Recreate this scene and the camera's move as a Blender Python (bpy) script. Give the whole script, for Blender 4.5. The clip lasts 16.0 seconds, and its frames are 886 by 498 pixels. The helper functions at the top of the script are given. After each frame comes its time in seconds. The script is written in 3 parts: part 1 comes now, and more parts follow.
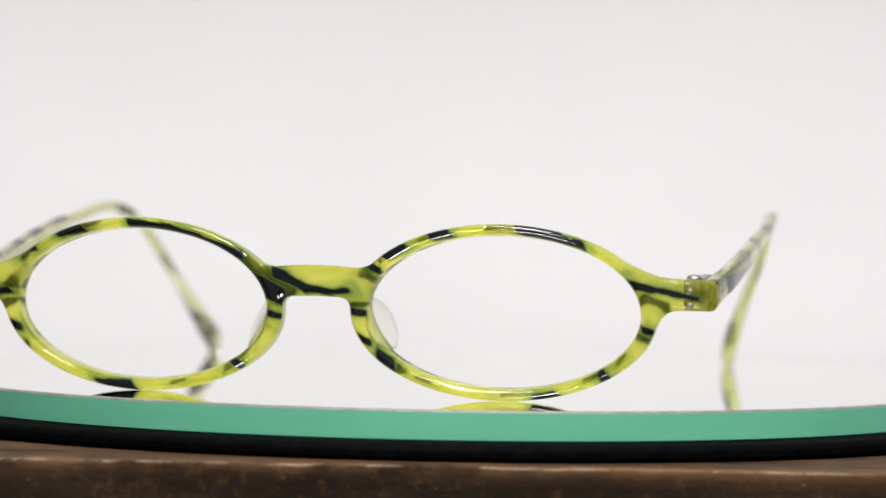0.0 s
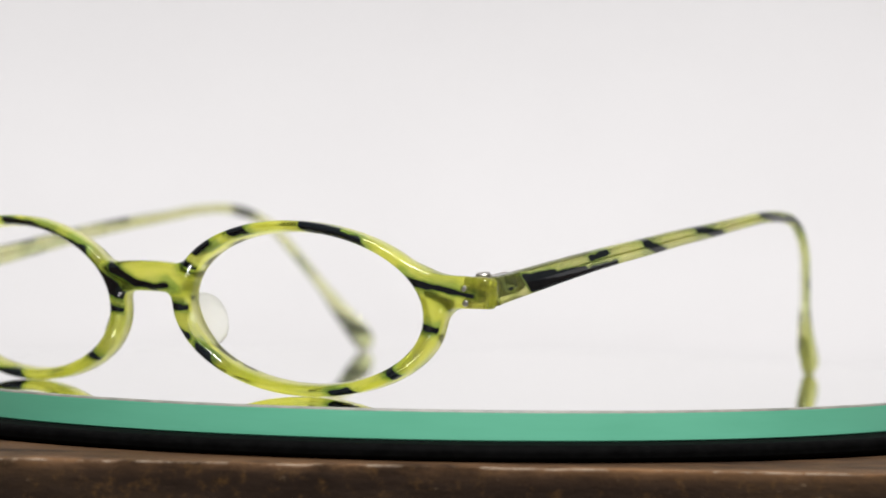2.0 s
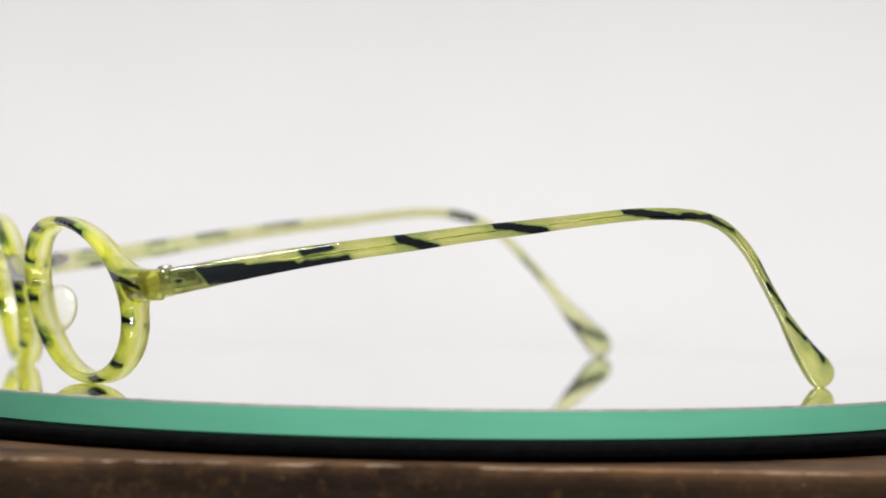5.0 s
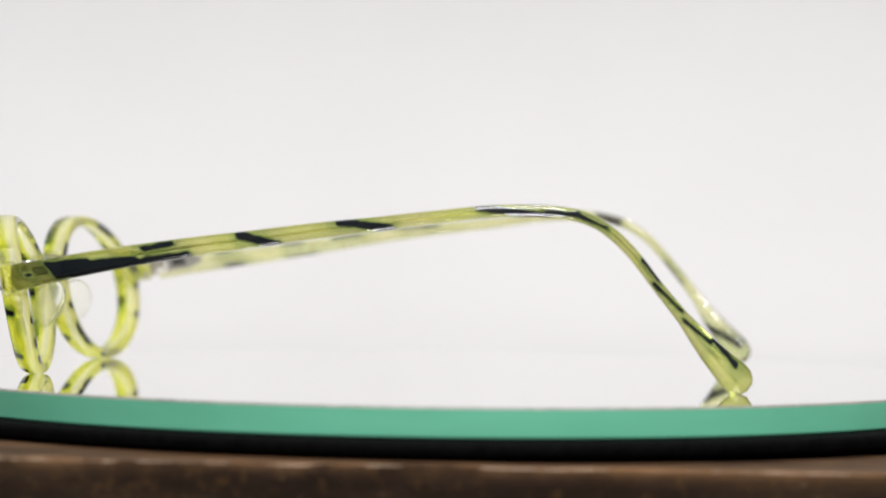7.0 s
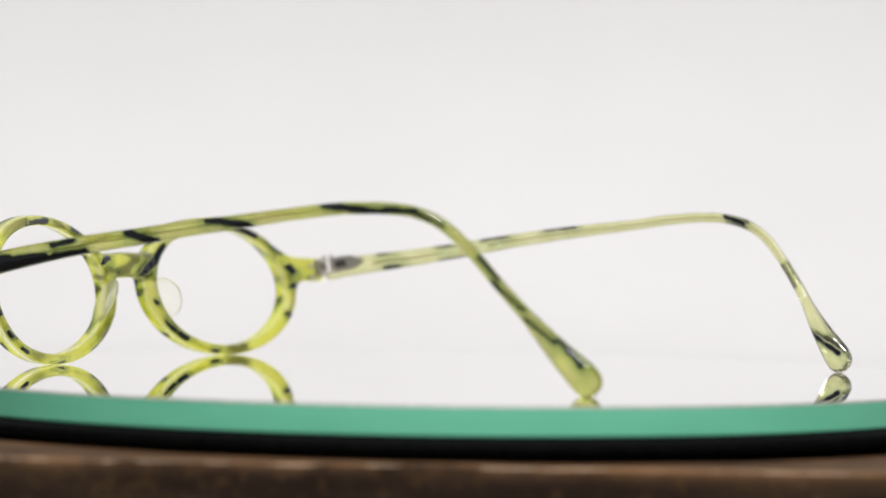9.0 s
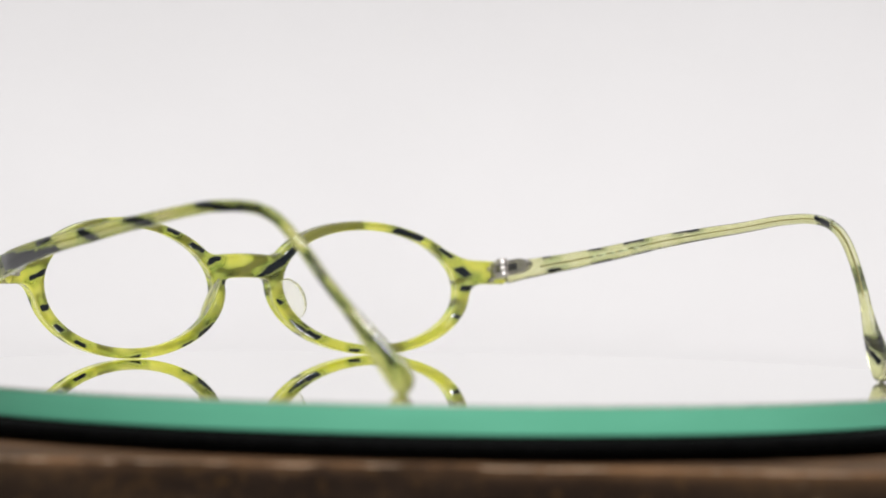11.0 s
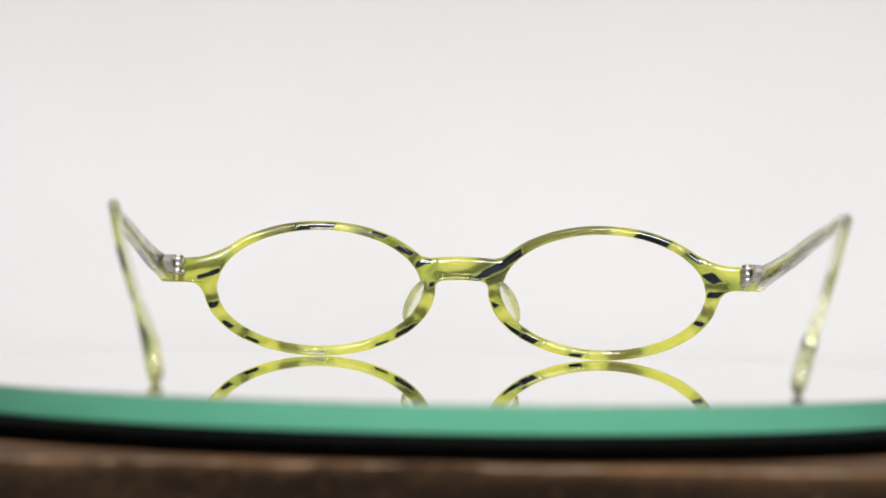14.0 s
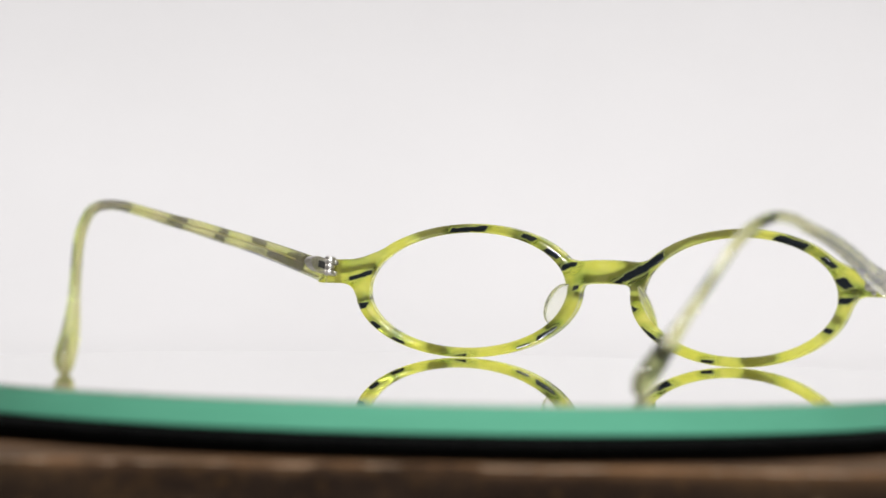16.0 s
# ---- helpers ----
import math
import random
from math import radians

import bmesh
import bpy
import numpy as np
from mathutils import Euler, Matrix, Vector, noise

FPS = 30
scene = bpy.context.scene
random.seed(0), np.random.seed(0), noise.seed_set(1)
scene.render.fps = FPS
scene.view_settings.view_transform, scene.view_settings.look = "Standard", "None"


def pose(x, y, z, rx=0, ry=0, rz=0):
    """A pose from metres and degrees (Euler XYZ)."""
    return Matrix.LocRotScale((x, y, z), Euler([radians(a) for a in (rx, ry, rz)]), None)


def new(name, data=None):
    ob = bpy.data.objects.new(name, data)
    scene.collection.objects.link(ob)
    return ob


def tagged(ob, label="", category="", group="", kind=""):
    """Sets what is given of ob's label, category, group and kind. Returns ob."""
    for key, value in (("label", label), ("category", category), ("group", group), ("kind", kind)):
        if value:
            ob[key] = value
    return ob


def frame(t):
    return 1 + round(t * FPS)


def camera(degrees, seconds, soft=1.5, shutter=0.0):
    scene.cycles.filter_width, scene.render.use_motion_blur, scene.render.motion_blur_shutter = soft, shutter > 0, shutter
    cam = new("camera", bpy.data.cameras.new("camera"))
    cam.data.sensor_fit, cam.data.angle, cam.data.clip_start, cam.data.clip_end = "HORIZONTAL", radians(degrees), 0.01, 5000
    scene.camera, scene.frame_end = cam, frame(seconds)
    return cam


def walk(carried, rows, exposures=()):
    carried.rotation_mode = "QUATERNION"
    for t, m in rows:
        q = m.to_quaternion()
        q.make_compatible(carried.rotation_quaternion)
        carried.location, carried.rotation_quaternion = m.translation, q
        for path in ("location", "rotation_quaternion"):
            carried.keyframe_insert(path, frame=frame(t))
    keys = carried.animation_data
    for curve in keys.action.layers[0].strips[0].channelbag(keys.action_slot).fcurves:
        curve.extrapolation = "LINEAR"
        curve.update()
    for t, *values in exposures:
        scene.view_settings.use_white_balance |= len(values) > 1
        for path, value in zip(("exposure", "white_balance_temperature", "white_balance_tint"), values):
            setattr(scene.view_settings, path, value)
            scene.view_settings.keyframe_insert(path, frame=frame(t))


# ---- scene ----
# The lens and the fixed stand of the camera. Lengths in metres; MM turns millimetres into metres.
MM = 0.001
COUNTER_Z = 0.75              # top of the wooden counter
DISC_Z = COUNTER_Z + 8.9 * MM  # top of the mirror disc
EYE_Z = COUNTER_Z + 40.1 * MM
SPIN = 12.005                 # degrees a second, clockwise from above
WOBBLE = 0.30                 # degrees by which the disc leans on its spindle

cam = camera(17.40, 16.0, soft=1.5, shutter=0.5)
STAND = pose(0, -0.6, EYE_Z, 90 - 0.513, 0, -0.016) @ pose(0, 0, 0, 0, 0, 1.082)
walk(cam, [(0.0, STAND), (16.0, STAND)])
cam.data.dof.use_dof = True       # the focus follows the rim of one lens, see eyeglasses()
cam.data.dof.aperture_fstop = 14.0

# ---- light: two ceiling panels; unseen grey walls added to darken reflections ----
world = bpy.data.worlds.new("room_air")
scene.world = world
world.use_nodes = True
world.node_tree.nodes["Background"].inputs["Color"].default_value = (0.9, 0.95, 1.0, 1)
world.node_tree.nodes["Background"].inputs["Strength"].default_value = 0.05
scene.view_settings.exposure = -0.1


def ceiling_lamp(x, y, w, h, watts):
    data = bpy.data.lights.new("panel_light", "AREA")
    data.shape, data.size, data.size_y, data.energy = "RECTANGLE", w, h, watts
    data.color = (0.992, 0.984, 0.992)
    ob = new("panel_light", data)
    ob.matrix_world = pose(x, y, 2.44)
    return ob


ceiling_lamp(0.1, -0.75, 0.7, 0.3, 58.5)
ceiling_lamp(0.4, -1.75, 0.7, 0.2, 41)


# ---- materials ----
def material(name):
    m = bpy.data.materials.new(name)
    m.use_nodes = True
    nt = m.node_tree
    return m, nt, nt.nodes["Principled BSDF"]


def node(nt, kind, **values):
    n = nt.nodes.new(kind)
    for key, value in values.items():
        n.inputs[key.replace("_", " ")].default_value = value
    return n


def ramp(nt, src, stops, interpolation="LINEAR"):
    n = nt.nodes.new("ShaderNodeValToRGB")
    n.color_ramp.interpolation = interpolation
    while len(n.color_ramp.elements) < len(stops):
        n.color_ramp.elements.new(0.5)
    for el, (p, c) in zip(n.color_ramp.elements, stops):
        el.position, el.color = p, (*c, 1)
    nt.links.new(src, n.inputs["Fac"])
    return n.outputs["Color"]


def mixed(nt, fac, a, b):
    n = nt.nodes.new("ShaderNodeMix")
    n.data_type = "RGBA"
    for sock, v in ((n.inputs["Factor"], fac), (n.inputs[6], a), (n.inputs[7], b)):
        if isinstance(v, bpy.types.NodeSocket):
            nt.links.new(v, sock)
        else:
            sock.default_value = v if isinstance(v, float) else (*v, 1)
    return n.outputs[2]


def maths(nt, op, a, b=0.0, c=0.0):
    n = nt.nodes.new("ShaderNodeMath")
    n.operation = op
    for sock, v in zip(n.inputs, (a, b, c)):
        if isinstance(v, bpy.types.NodeSocket):
            nt.links.new(v, sock)
        else:
            sock.default_value = v
    return n.outputs[0]


def smooth(nt, v, lo, hi):
    n = nt.nodes.new("ShaderNodeMapRange")
    n.interpolation_type = "SMOOTHSTEP"
    nt.links.new(v, n.inputs["Value"])
    n.inputs["From Min"].default_value, n.inputs["From Max"].default_value = lo, hi
    return n.outputs["Result"]


def grain(nt, scale, detail=4.0, rough=0.55, stretch=(1, 1, 1)):
    tc = nt.nodes.new("ShaderNodeTexCoord")
    mp = nt.nodes.new("ShaderNodeMapping")
    mp.inputs["Scale"].default_value = stretch
    nt.links.new(tc.outputs["Object"], mp.inputs["Vector"])
    n = node(nt, "ShaderNodeTexNoise", Scale=scale, Detail=detail, Roughness=rough)
    nt.links.new(mp.outputs["Vector"], n.inputs["Vector"])
    return n.outputs["Fac"]


def bump(nt, bsdf, height, strength, distance):
    b = node(nt, "ShaderNodeBump", Strength=strength, Distance=distance)
    nt.links.new(height, b.inputs["Height"])
    nt.links.new(b.outputs["Normal"], bsdf.inputs["Normal"])


def acetate(name, lime, deep, pale, clear, rear, rear_clear, middle_clear, tint, milky):
    """Laminated cellulose acetate: a lime outer layer with near-black streaks on a pale clear back layer, polished."""
    m, nt, p = material(name)
    at = nt.nodes.new("ShaderNodeAttribute")
    at.attribute_name = "streak"
    ly = nt.nodes.new("ShaderNodeAttribute")
    ly.attribute_name = "layer"
    d = at.outputs["Fac"]
    fine = grain(nt, 480, 3.0)
    broad = grain(nt, 160, 2.0)
    back = smooth(nt, maths(nt, "ADD", ly.outputs["Fac"], maths(nt, "MULTIPLY", maths(nt, "SUBTRACT", broad, 0.5), 0.2)), 0.44, 0.60)
    edge = maths(nt, "ADD", d, maths(nt, "MULTIPLY", maths(nt, "SUBTRACT", fine, 0.5), 0.9))
    dark = smooth(nt, edge, 0.42, -0.24)
    haze = maths(nt, "ADD", d, maths(nt, "MULTIPLY", maths(nt, "SUBTRACT", broad, 0.5), 6.0))
    halo = maths(nt, "MULTIPLY", smooth(nt, haze, 2.1, 0.0), maths(nt, "SUBTRACT", tint, maths(nt, "MULTIPLY", back, 0.38)))
    body = mixed(nt, smooth(nt, grain(nt, 230, 3.0), 0.36, 0.66), lime, deep)
    last = smooth(nt, ly.outputs["Fac"], 0.72, 0.86)
    patch = smooth(nt, grain(nt, 95, 3.0), 0.42, 0.62)
    body = mixed(nt, back, body, mixed(nt, last, pale, mixed(nt, patch, rear, tuple(0.5 * (a + b) for a, b in zip(lime, rear)))))
    body = mixed(nt, halo, body, (0.11, 0.27, 0.03))
    body = mixed(nt, dark, body, (0.004, 0.006, 0.008))
    nt.links.new(body, p.inputs["Base Color"])
    see = maths(nt, "ADD", clear, maths(nt, "MULTIPLY", back, middle_clear - clear))
    see = maths(nt, "ADD", see, maths(nt, "MULTIPLY", last, rear_clear - middle_clear))
    nt.links.new(maths(nt, "MULTIPLY", maths(nt, "SUBTRACT", 1.0, dark), see), p.inputs["Transmission Weight"])
    p.inputs["Roughness"].default_value = 0.05
    p.inputs["IOR"].default_value = 1.49
    bump(nt, p, grain(nt, 350, 2.0), 0.05, 0.0004)
    # milky layers pass light on diffusely
    milk = nt.nodes.new("ShaderNodeBsdfTranslucent")
    nt.links.new(body, milk.inputs["Color"])
    blend = nt.nodes.new("ShaderNodeMixShader")
    share = maths(nt, "ADD", milky[0], maths(nt, "MULTIPLY", back, milky[1] - milky[0]))
    share = maths(nt, "ADD", share, maths(nt, "MULTIPLY", last, milky[2] - milky[1]))
    nt.links.new(maths(nt, "MULTIPLY", maths(nt, "SUBTRACT", 1.0, dark), share), blend.inputs["Fac"])
    nt.links.new(p.outputs["BSDF"], blend.inputs[1])
    nt.links.new(milk.outputs["BSDF"], blend.inputs[2])
    nt.links.new(blend.outputs["Shader"], nt.nodes["Material Output"].inputs["Surface"])
    return m


M_FRONT = acetate("lime_acetate", (0.84, 0.85, 0.11), (0.70, 0.76, 0.06), (0.97, 0.96, 0.66), 0.88, (0.97, 0.93, 0.38), 0.96, 0.92, 0.85, (0.12, 0.20, 0.30))
M_TEMPLE = acetate("pale_lime_acetate", (0.80, 0.83, 0.26), (0.64, 0.72, 0.16), (0.97, 0.97, 0.88), 0.94, (0.68, 0.61, 0.38), 0.86, 0.97, 0.6, (0.06, 0.0, 0.12))
M_TEMPLE_CLEAR = acetate("clear_olive_acetate", (0.85, 0.86, 0.46), (0.74, 0.77, 0.34), (0.97, 0.97, 0.90), 0.97, (0.84, 0.82, 0.52), 0.965, 0.98, 0.5, (0.0, 0.0, 0.03))

M_PAD, _nt, _p = material("clear_acetate")
_p.inputs["Base Color"].default_value = (0.97, 0.97, 0.90, 1)
_p.inputs["Transmission Weight"].default_value = 0.93
_p.inputs["Roughness"].default_value = 0.22
_p.inputs["IOR"].default_value = 1.26

M_STEEL, _nt, _p = material("nickel_silver")
_nt.links.new(ramp(_nt, grain(_nt, 700, 3.0), [(0.3, (0.34, 0.32, 0.30)), (0.7, (0.55, 0.53, 0.50))]), _p.inputs["Base Color"])
_p.inputs["Metallic"].default_value = 1.0
_p.inputs["Roughness"].default_value = 0.40
M_WIRE, _nt, _p = material("brass_wire")
_p.inputs["Base Color"].default_value = (0.62, 0.56, 0.34, 1)
_p.inputs["Metallic"].default_value = 1.0
_p.inputs["Roughness"].default_value = 0.3
# near-black colour that stands for the shade inside the hinge slot
M_SLOT_SHADE, _nt, _p = material("slot_shade_colour")
_p.inputs["Base Color"].default_value = (0.012, 0.012, 0.012, 1)
_p.inputs["Roughness"].default_value = 0.6

M_PRINT, _nt, _p = material("faded_print")
_p.inputs["Base Color"].default_value = (0.42, 0.46, 0.25, 1)
_p.inputs["Roughness"].default_value = 0.4

M_MIRROR, _nt, _p = material("mirror_glass")
_p.inputs["Base Color"].default_value = (0.855, 0.86, 0.85, 1)
_p.inputs["Metallic"].default_value = 1.0
_nt.links.new(ramp(_nt, grain(_nt, 60, 4.0), [(0.35, (0.008,) * 3), (0.75, (0.03,) * 3)]), _p.inputs["Roughness"])

M_EDGE, _nt, _p = material("green_glass_edge")
_nt.links.new(ramp(_nt, grain(_nt, 45, 3.0, stretch=(1, 1, 6)), [(0.3, (0.118, 0.425, 0.272)), (0.7, (0.134, 0.462, 0.302))]), _p.inputs["Base Color"])
_p.inputs["Roughness"].default_value = 0.4
_p.inputs["Specular IOR Level"].default_value = 0.3
_p.inputs["IOR"].default_value = 1.52

M_GROUND, _nt, _p = material("ground_glass_arris")
_nt.links.new(ramp(_nt, grain(_nt, 300, 3.0), [(0.3, (0.14, 0.15, 0.13)), (0.7, (0.24, 0.23, 0.20))]), _p.inputs["Base Color"])
_p.inputs["Roughness"].default_value = 0.5

M_BLACK, _nt, _p = material("black_rubber")
_nt.links.new(ramp(_nt, grain(_nt, 500, 3.0), [(0.3, (0.0008,) * 3), (0.8, (0.003,) * 3)]), _p.inputs["Base Color"])
_p.inputs["Roughness"].default_value = 0.7
_p.inputs["Specular IOR Level"].default_value = 0.025

M_WOOD, _nt, _p = material("dark_stained_wood")
_long = grain(_nt, 60, 6.0, 0.6, (0.35, 1, 1.6))
_spot = grain(_nt, 520, 6.0, 0.75, (0.7, 1, 0.8))
_pore = grain(_nt, 420, 4.0, 0.7, (0.5, 1, 1))
_c = ramp(_nt, _long, [(0.30, (0.008, 0.0048, 0.0034)), (0.55, (0.020, 0.0125, 0.0085)), (0.75, (0.036, 0.022, 0.012))])
_c = mixed(_nt, maths(_nt, "MULTIPLY", smooth(_nt, _spot, 0.50, 0.76), 0.5), _c, (0.115, 0.060, 0.018))
_c = mixed(_nt, maths(_nt, "MULTIPLY", smooth(_nt, _pore, 0.63, 0.72), 0.45), _c, (0.17, 0.12, 0.075))
_at = _nt.nodes.new("ShaderNodeAttribute")
_at.attribute_name = "worn"
_w = maths(_nt, "MULTIPLY", _at.outputs["Fac"], smooth(_nt, grain(_nt, 120, 5.0, 0.65, (0.4, 1, 1)), 0.30, 0.62))
_c = mixed(_nt, _w, _c, (0.215, 0.115, 0.055))
_chips = maths(_nt, "MULTIPLY", smooth(_nt, _at.outputs["Fac"], 0.62, 0.88), smooth(_nt, grain(_nt, 130, 5.0, 0.7), 0.48, 0.62))
_c = mixed(_nt, maths(_nt, "MULTIPLY", _chips, 0.7), _c, (0.42, 0.34, 0.26))
_nt.links.new(_c, _p.inputs["Base Color"])
_p.inputs["Roughness"].default_value = 0.6
_p.inputs["Specular IOR Level"].default_value = 0.05
bump(_nt, _p, _pore, 0.5, 0.0006)

M_PAPER, _nt, _p = material("white_paper")
_nt.links.new(ramp(_nt, grain(_nt, 9, 3.0), [(0.3, (0.475, 0.465, 0.465)), (0.7, (0.495, 0.485, 0.485))]), _p.inputs["Base Color"])
_p.inputs["Roughness"].default_value = 0.8
bump(_nt, _p, grain(_nt, 700, 3.0), 0.08, 0.0004)

M_WALL, _nt, _p = material("white_wall_paint")
_nt.links.new(ramp(_nt, grain(_nt, 3, 4.0), [(0.3, (0.76, 0.76, 0.75)), (0.7, (0.82, 0.82, 0.81))]), _p.inputs["Base Color"])
_p.inputs["Roughness"].default_value = 0.7
# grey for the unseen walls, so that the polished acetate reflects little
M_GREY, _nt, _p = material("unseen_wall_grey")
_nt.links.new(ramp(_nt, grain(_nt, 3, 4.0), [(0.3, (0.27, 0.27, 0.265)), (0.7, (0.33, 0.33, 0.32))]), _p.inputs["Base Color"])
_p.inputs["Roughness"].default_value = 0.7
# unseen floor, kept dark for the same reflections
M_FLOOR, _nt, _p = material("grey_floor")
_nt.links.new(ramp(_nt, grain(_nt, 6, 6.0), [(0.3, (0.17, 0.16, 0.15)), (0.7, (0.23, 0.22, 0.20))]), _p.inputs["Base Color"])
_p.inputs["Roughness"].default_value = 0.5


# ---- mesh helpers ----
def part(name, bm, mat, parent=None, label="", flat=False):
    me = bpy.data.meshes.new(name)
    bmesh.ops.recalc_face_normals(bm, faces=bm.faces)
    bm.to_mesh(me)
    bm.free()
    return part_mesh(name, me, mat, parent, label, flat)


def part_mesh(name, me, mat, parent=None, label="", flat=False):
    for mm in mat if isinstance(mat, (list, tuple)) else [mat]:
        me.materials.append(mm)
    if not flat:
        me.polygons.foreach_set("use_smooth", [True] * len(me.polygons))
    ob = new(name, me)
    if parent:
        ob.parent = parent
    return tagged(ob, label=label) if label else ob


def box(bm, lo, hi, bevel=0.0, segs=2):
    made = bmesh.ops.create_cube(bm, size=1)
    m = Matrix.Translation([(a + b) / 2 for a, b in zip(lo, hi)]) @ Matrix.Diagonal([b - a for a, b in zip(lo, hi)] + [1])
    bmesh.ops.transform(bm, matrix=m, verts=made["verts"])
    if bevel:
        edges = {e for v in made["verts"] for e in v.link_edges}
        bmesh.ops.bevel(bm, geom=list(edges), offset=bevel, segments=segs, profile=0.5, affect="EDGES")


def lathe(bm, profile, n=128):
    """Turn (radius, height) rows about z."""
    rings = [[bm.verts.new((r * math.cos(2 * math.pi * i / n), r * math.sin(2 * math.pi * i / n), z)) for i in range(n)]
             if r > 0 else [bm.verts.new((0, 0, z))] for r, z in profile]
    faces = []
    for a, b in zip(rings, rings[1:]):
        row = []
        for i in range(n):
            j = (i + 1) % n
            loop = [a[i % len(a)], a[j % len(a)], b[j % len(b)], b[i % len(b)]]
            row.append(bm.faces.new(list(dict.fromkeys(loop))))
        faces.append(row)
    return faces


# ---- room: unseen shell added round the set to shape bounce and reflections ----
def wall(name, lo, hi, mat, label, category):
    bm = bmesh.new()
    box(bm, lo, hi)
    return tagged(part(name, bm, mat, flat=True), label, category, kind="structure")


wall("floor", (-2.1, -2.6, -0.1), (2.1, 2.1, 0), M_FLOOR, "unseen grey floor added to keep reflections dark", "floor")
wall("unseen_wall_north", (-2.1, 2.0, 0), (2.1, 2.1, 2.5), M_WALL, "unseen plain white wall added behind the paper sweep", "wall")
wall("unseen_wall_south", (-2.1, -2.6, 0), (2.1, -2.5, 2.5), M_GREY, "unseen grey wall added behind the camera to darken reflections", "wall")
wall("unseen_wall_west", (-2.1, -2.5, 0), (-2.0, 2.0, 2.5), M_GREY, "unseen grey side wall added to darken reflections", "wall")
wall("unseen_wall_east", (2.0, -2.5, 0), (2.1, 2.0, 2.5), M_GREY, "unseen grey side wall added to darken reflections", "wall")
wall("ceiling", (-2.1, -2.6, 2.5), (2.1, 2.1, 2.6), M_WALL, "unseen plain white ceiling added to close the room", "ceiling")


def wooden_counter():
    """A heavy counter; its front upper edge is worn and chipped."""
    y0, y1, nx = -120.0 * MM, 0.72, 700
    ys = [y0 + d * MM for d in (0, 0.5, 1.2, 2.4, 4, 7, 12, 20, 40)] + [0.1, 0.4, y1]
    xs = [-0.45 + 0.9 * i / nx for i in range(nx + 1)]
    drop = [0.3, 0.9, 2, 3.5, 6, 9, 14, 22, 30, 40]
    bm = bmesh.new()
    lay = bm.verts.layers.float.new("worn")
    rows = []
    for x in xs:
        chip = max(0.0, noise.noise((x * 60, 3.1, 0.2)) + 0.5 * noise.noise((x * 230, 1.2, 4.0)) - 0.12)
        wave = noise.noise((x * 22, 0.3, 7.0)) * 0.35
        col = []
        for k, d in reversed(list(enumerate(drop))):
            v = bm.verts.new((x, y0 + (wave + chip * 1.3 * math.exp(-d / 1.2)) * MM, COUNTER_Z - (d + chip * 0.5 * math.exp(-d)) * MM))
            v[lay] = 1.3 * math.exp(-d / 0.8)
            col.append(v)
        for k, y in enumerate(ys):
            near = math.exp(-(y - y0) / (1.5 * MM))
            v = bm.verts.new((x, y + (wave + chip * 1.5 + 0.25) * near * MM, COUNTER_Z - (0.35 + chip * 0.7) * near * MM))
            v[lay] = 0.24 + 0.61 * math.exp(-(y - y0) / (2 * MM))
            col.append(v)
        v = bm.verts.new((x, y1, COUNTER_Z - 40 * MM))
        col.append(v)
        rows.append(col)
    for a, b in zip(rows, rows[1:]):
        for i in range(len(a) - 1):
            bm.faces.new((a[i], b[i], b[i + 1], a[i + 1]))
        bm.faces.new((a[-1], b[-1], b[0], a[0]))
    for col in (rows[0], rows[-1]):
        bm.faces.new(col)
    base = tagged(new("wooden_counter"), "dark stained wooden counter with a worn chipped front edge", "counter")
    part("countertop", bm, M_WOOD, base, "dark stained board with worn chipped edge", flat=True)
    bm = bmesh.new()
    box(bm, (-0.44, y0 + 0.012, 0), (0.44, y1 - 0.01, COUNTER_Z - 40.2 * MM), 0.002)
    part("body", bm, M_WOOD, base, flat=True)
    return base


wooden_counter()


def paper_backdrop():
    """White paper that lies on the counter behind the turntable and sweeps upward."""
    prof = [(0.135, COUNTER_Z + 0.6 * MM), (0.1995, COUNTER_Z + 0.6 * MM), (0.26, COUNTER_Z + 0.6 * MM)]
    r, cy = 0.16, 0.26
    prof += [(cy + r * math.sin(a), COUNTER_Z + 0.6 * MM + r * (1 - math.cos(a))) for a in [math.radians(1.25 * k) for k in range(1, 69)]]
    prof += [(cy + r * 0.9962 + 0.087 * h, COUNTER_Z + 0.6 * MM + r * 0.913 + h) for h in (0.05, 0.2, 0.5, 0.9)]
    bm = bmesh.new()
    n = 120
    xs = [-0.75 + 1.5 * i / n for i in range(n + 1)]
    front = [math.sqrt(max(0.0, 0.1175 ** 2 - x * x)) for x in xs]
    rings = [[bm.verts.new((x, y if y > 0.2 else f + (y - 0.135) / 0.065 * (0.2 - f), z)) for x, f in zip(xs, front)] for y, z in prof]
    for a, b in zip(rings, rings[1:]):
        for i in range(n):
            bm.faces.new((a[i], a[i + 1], b[i + 1], b[i]))
    bm.normal_update()
    bmesh.ops.solidify(bm, geom=bm.faces[:], thickness=0.0004)
    return tagged(part("paper_backdrop", bm, M_PAPER, flat=True), "seamless white paper backdrop curving up behind the turntable", "backdrop")


paper_backdrop()


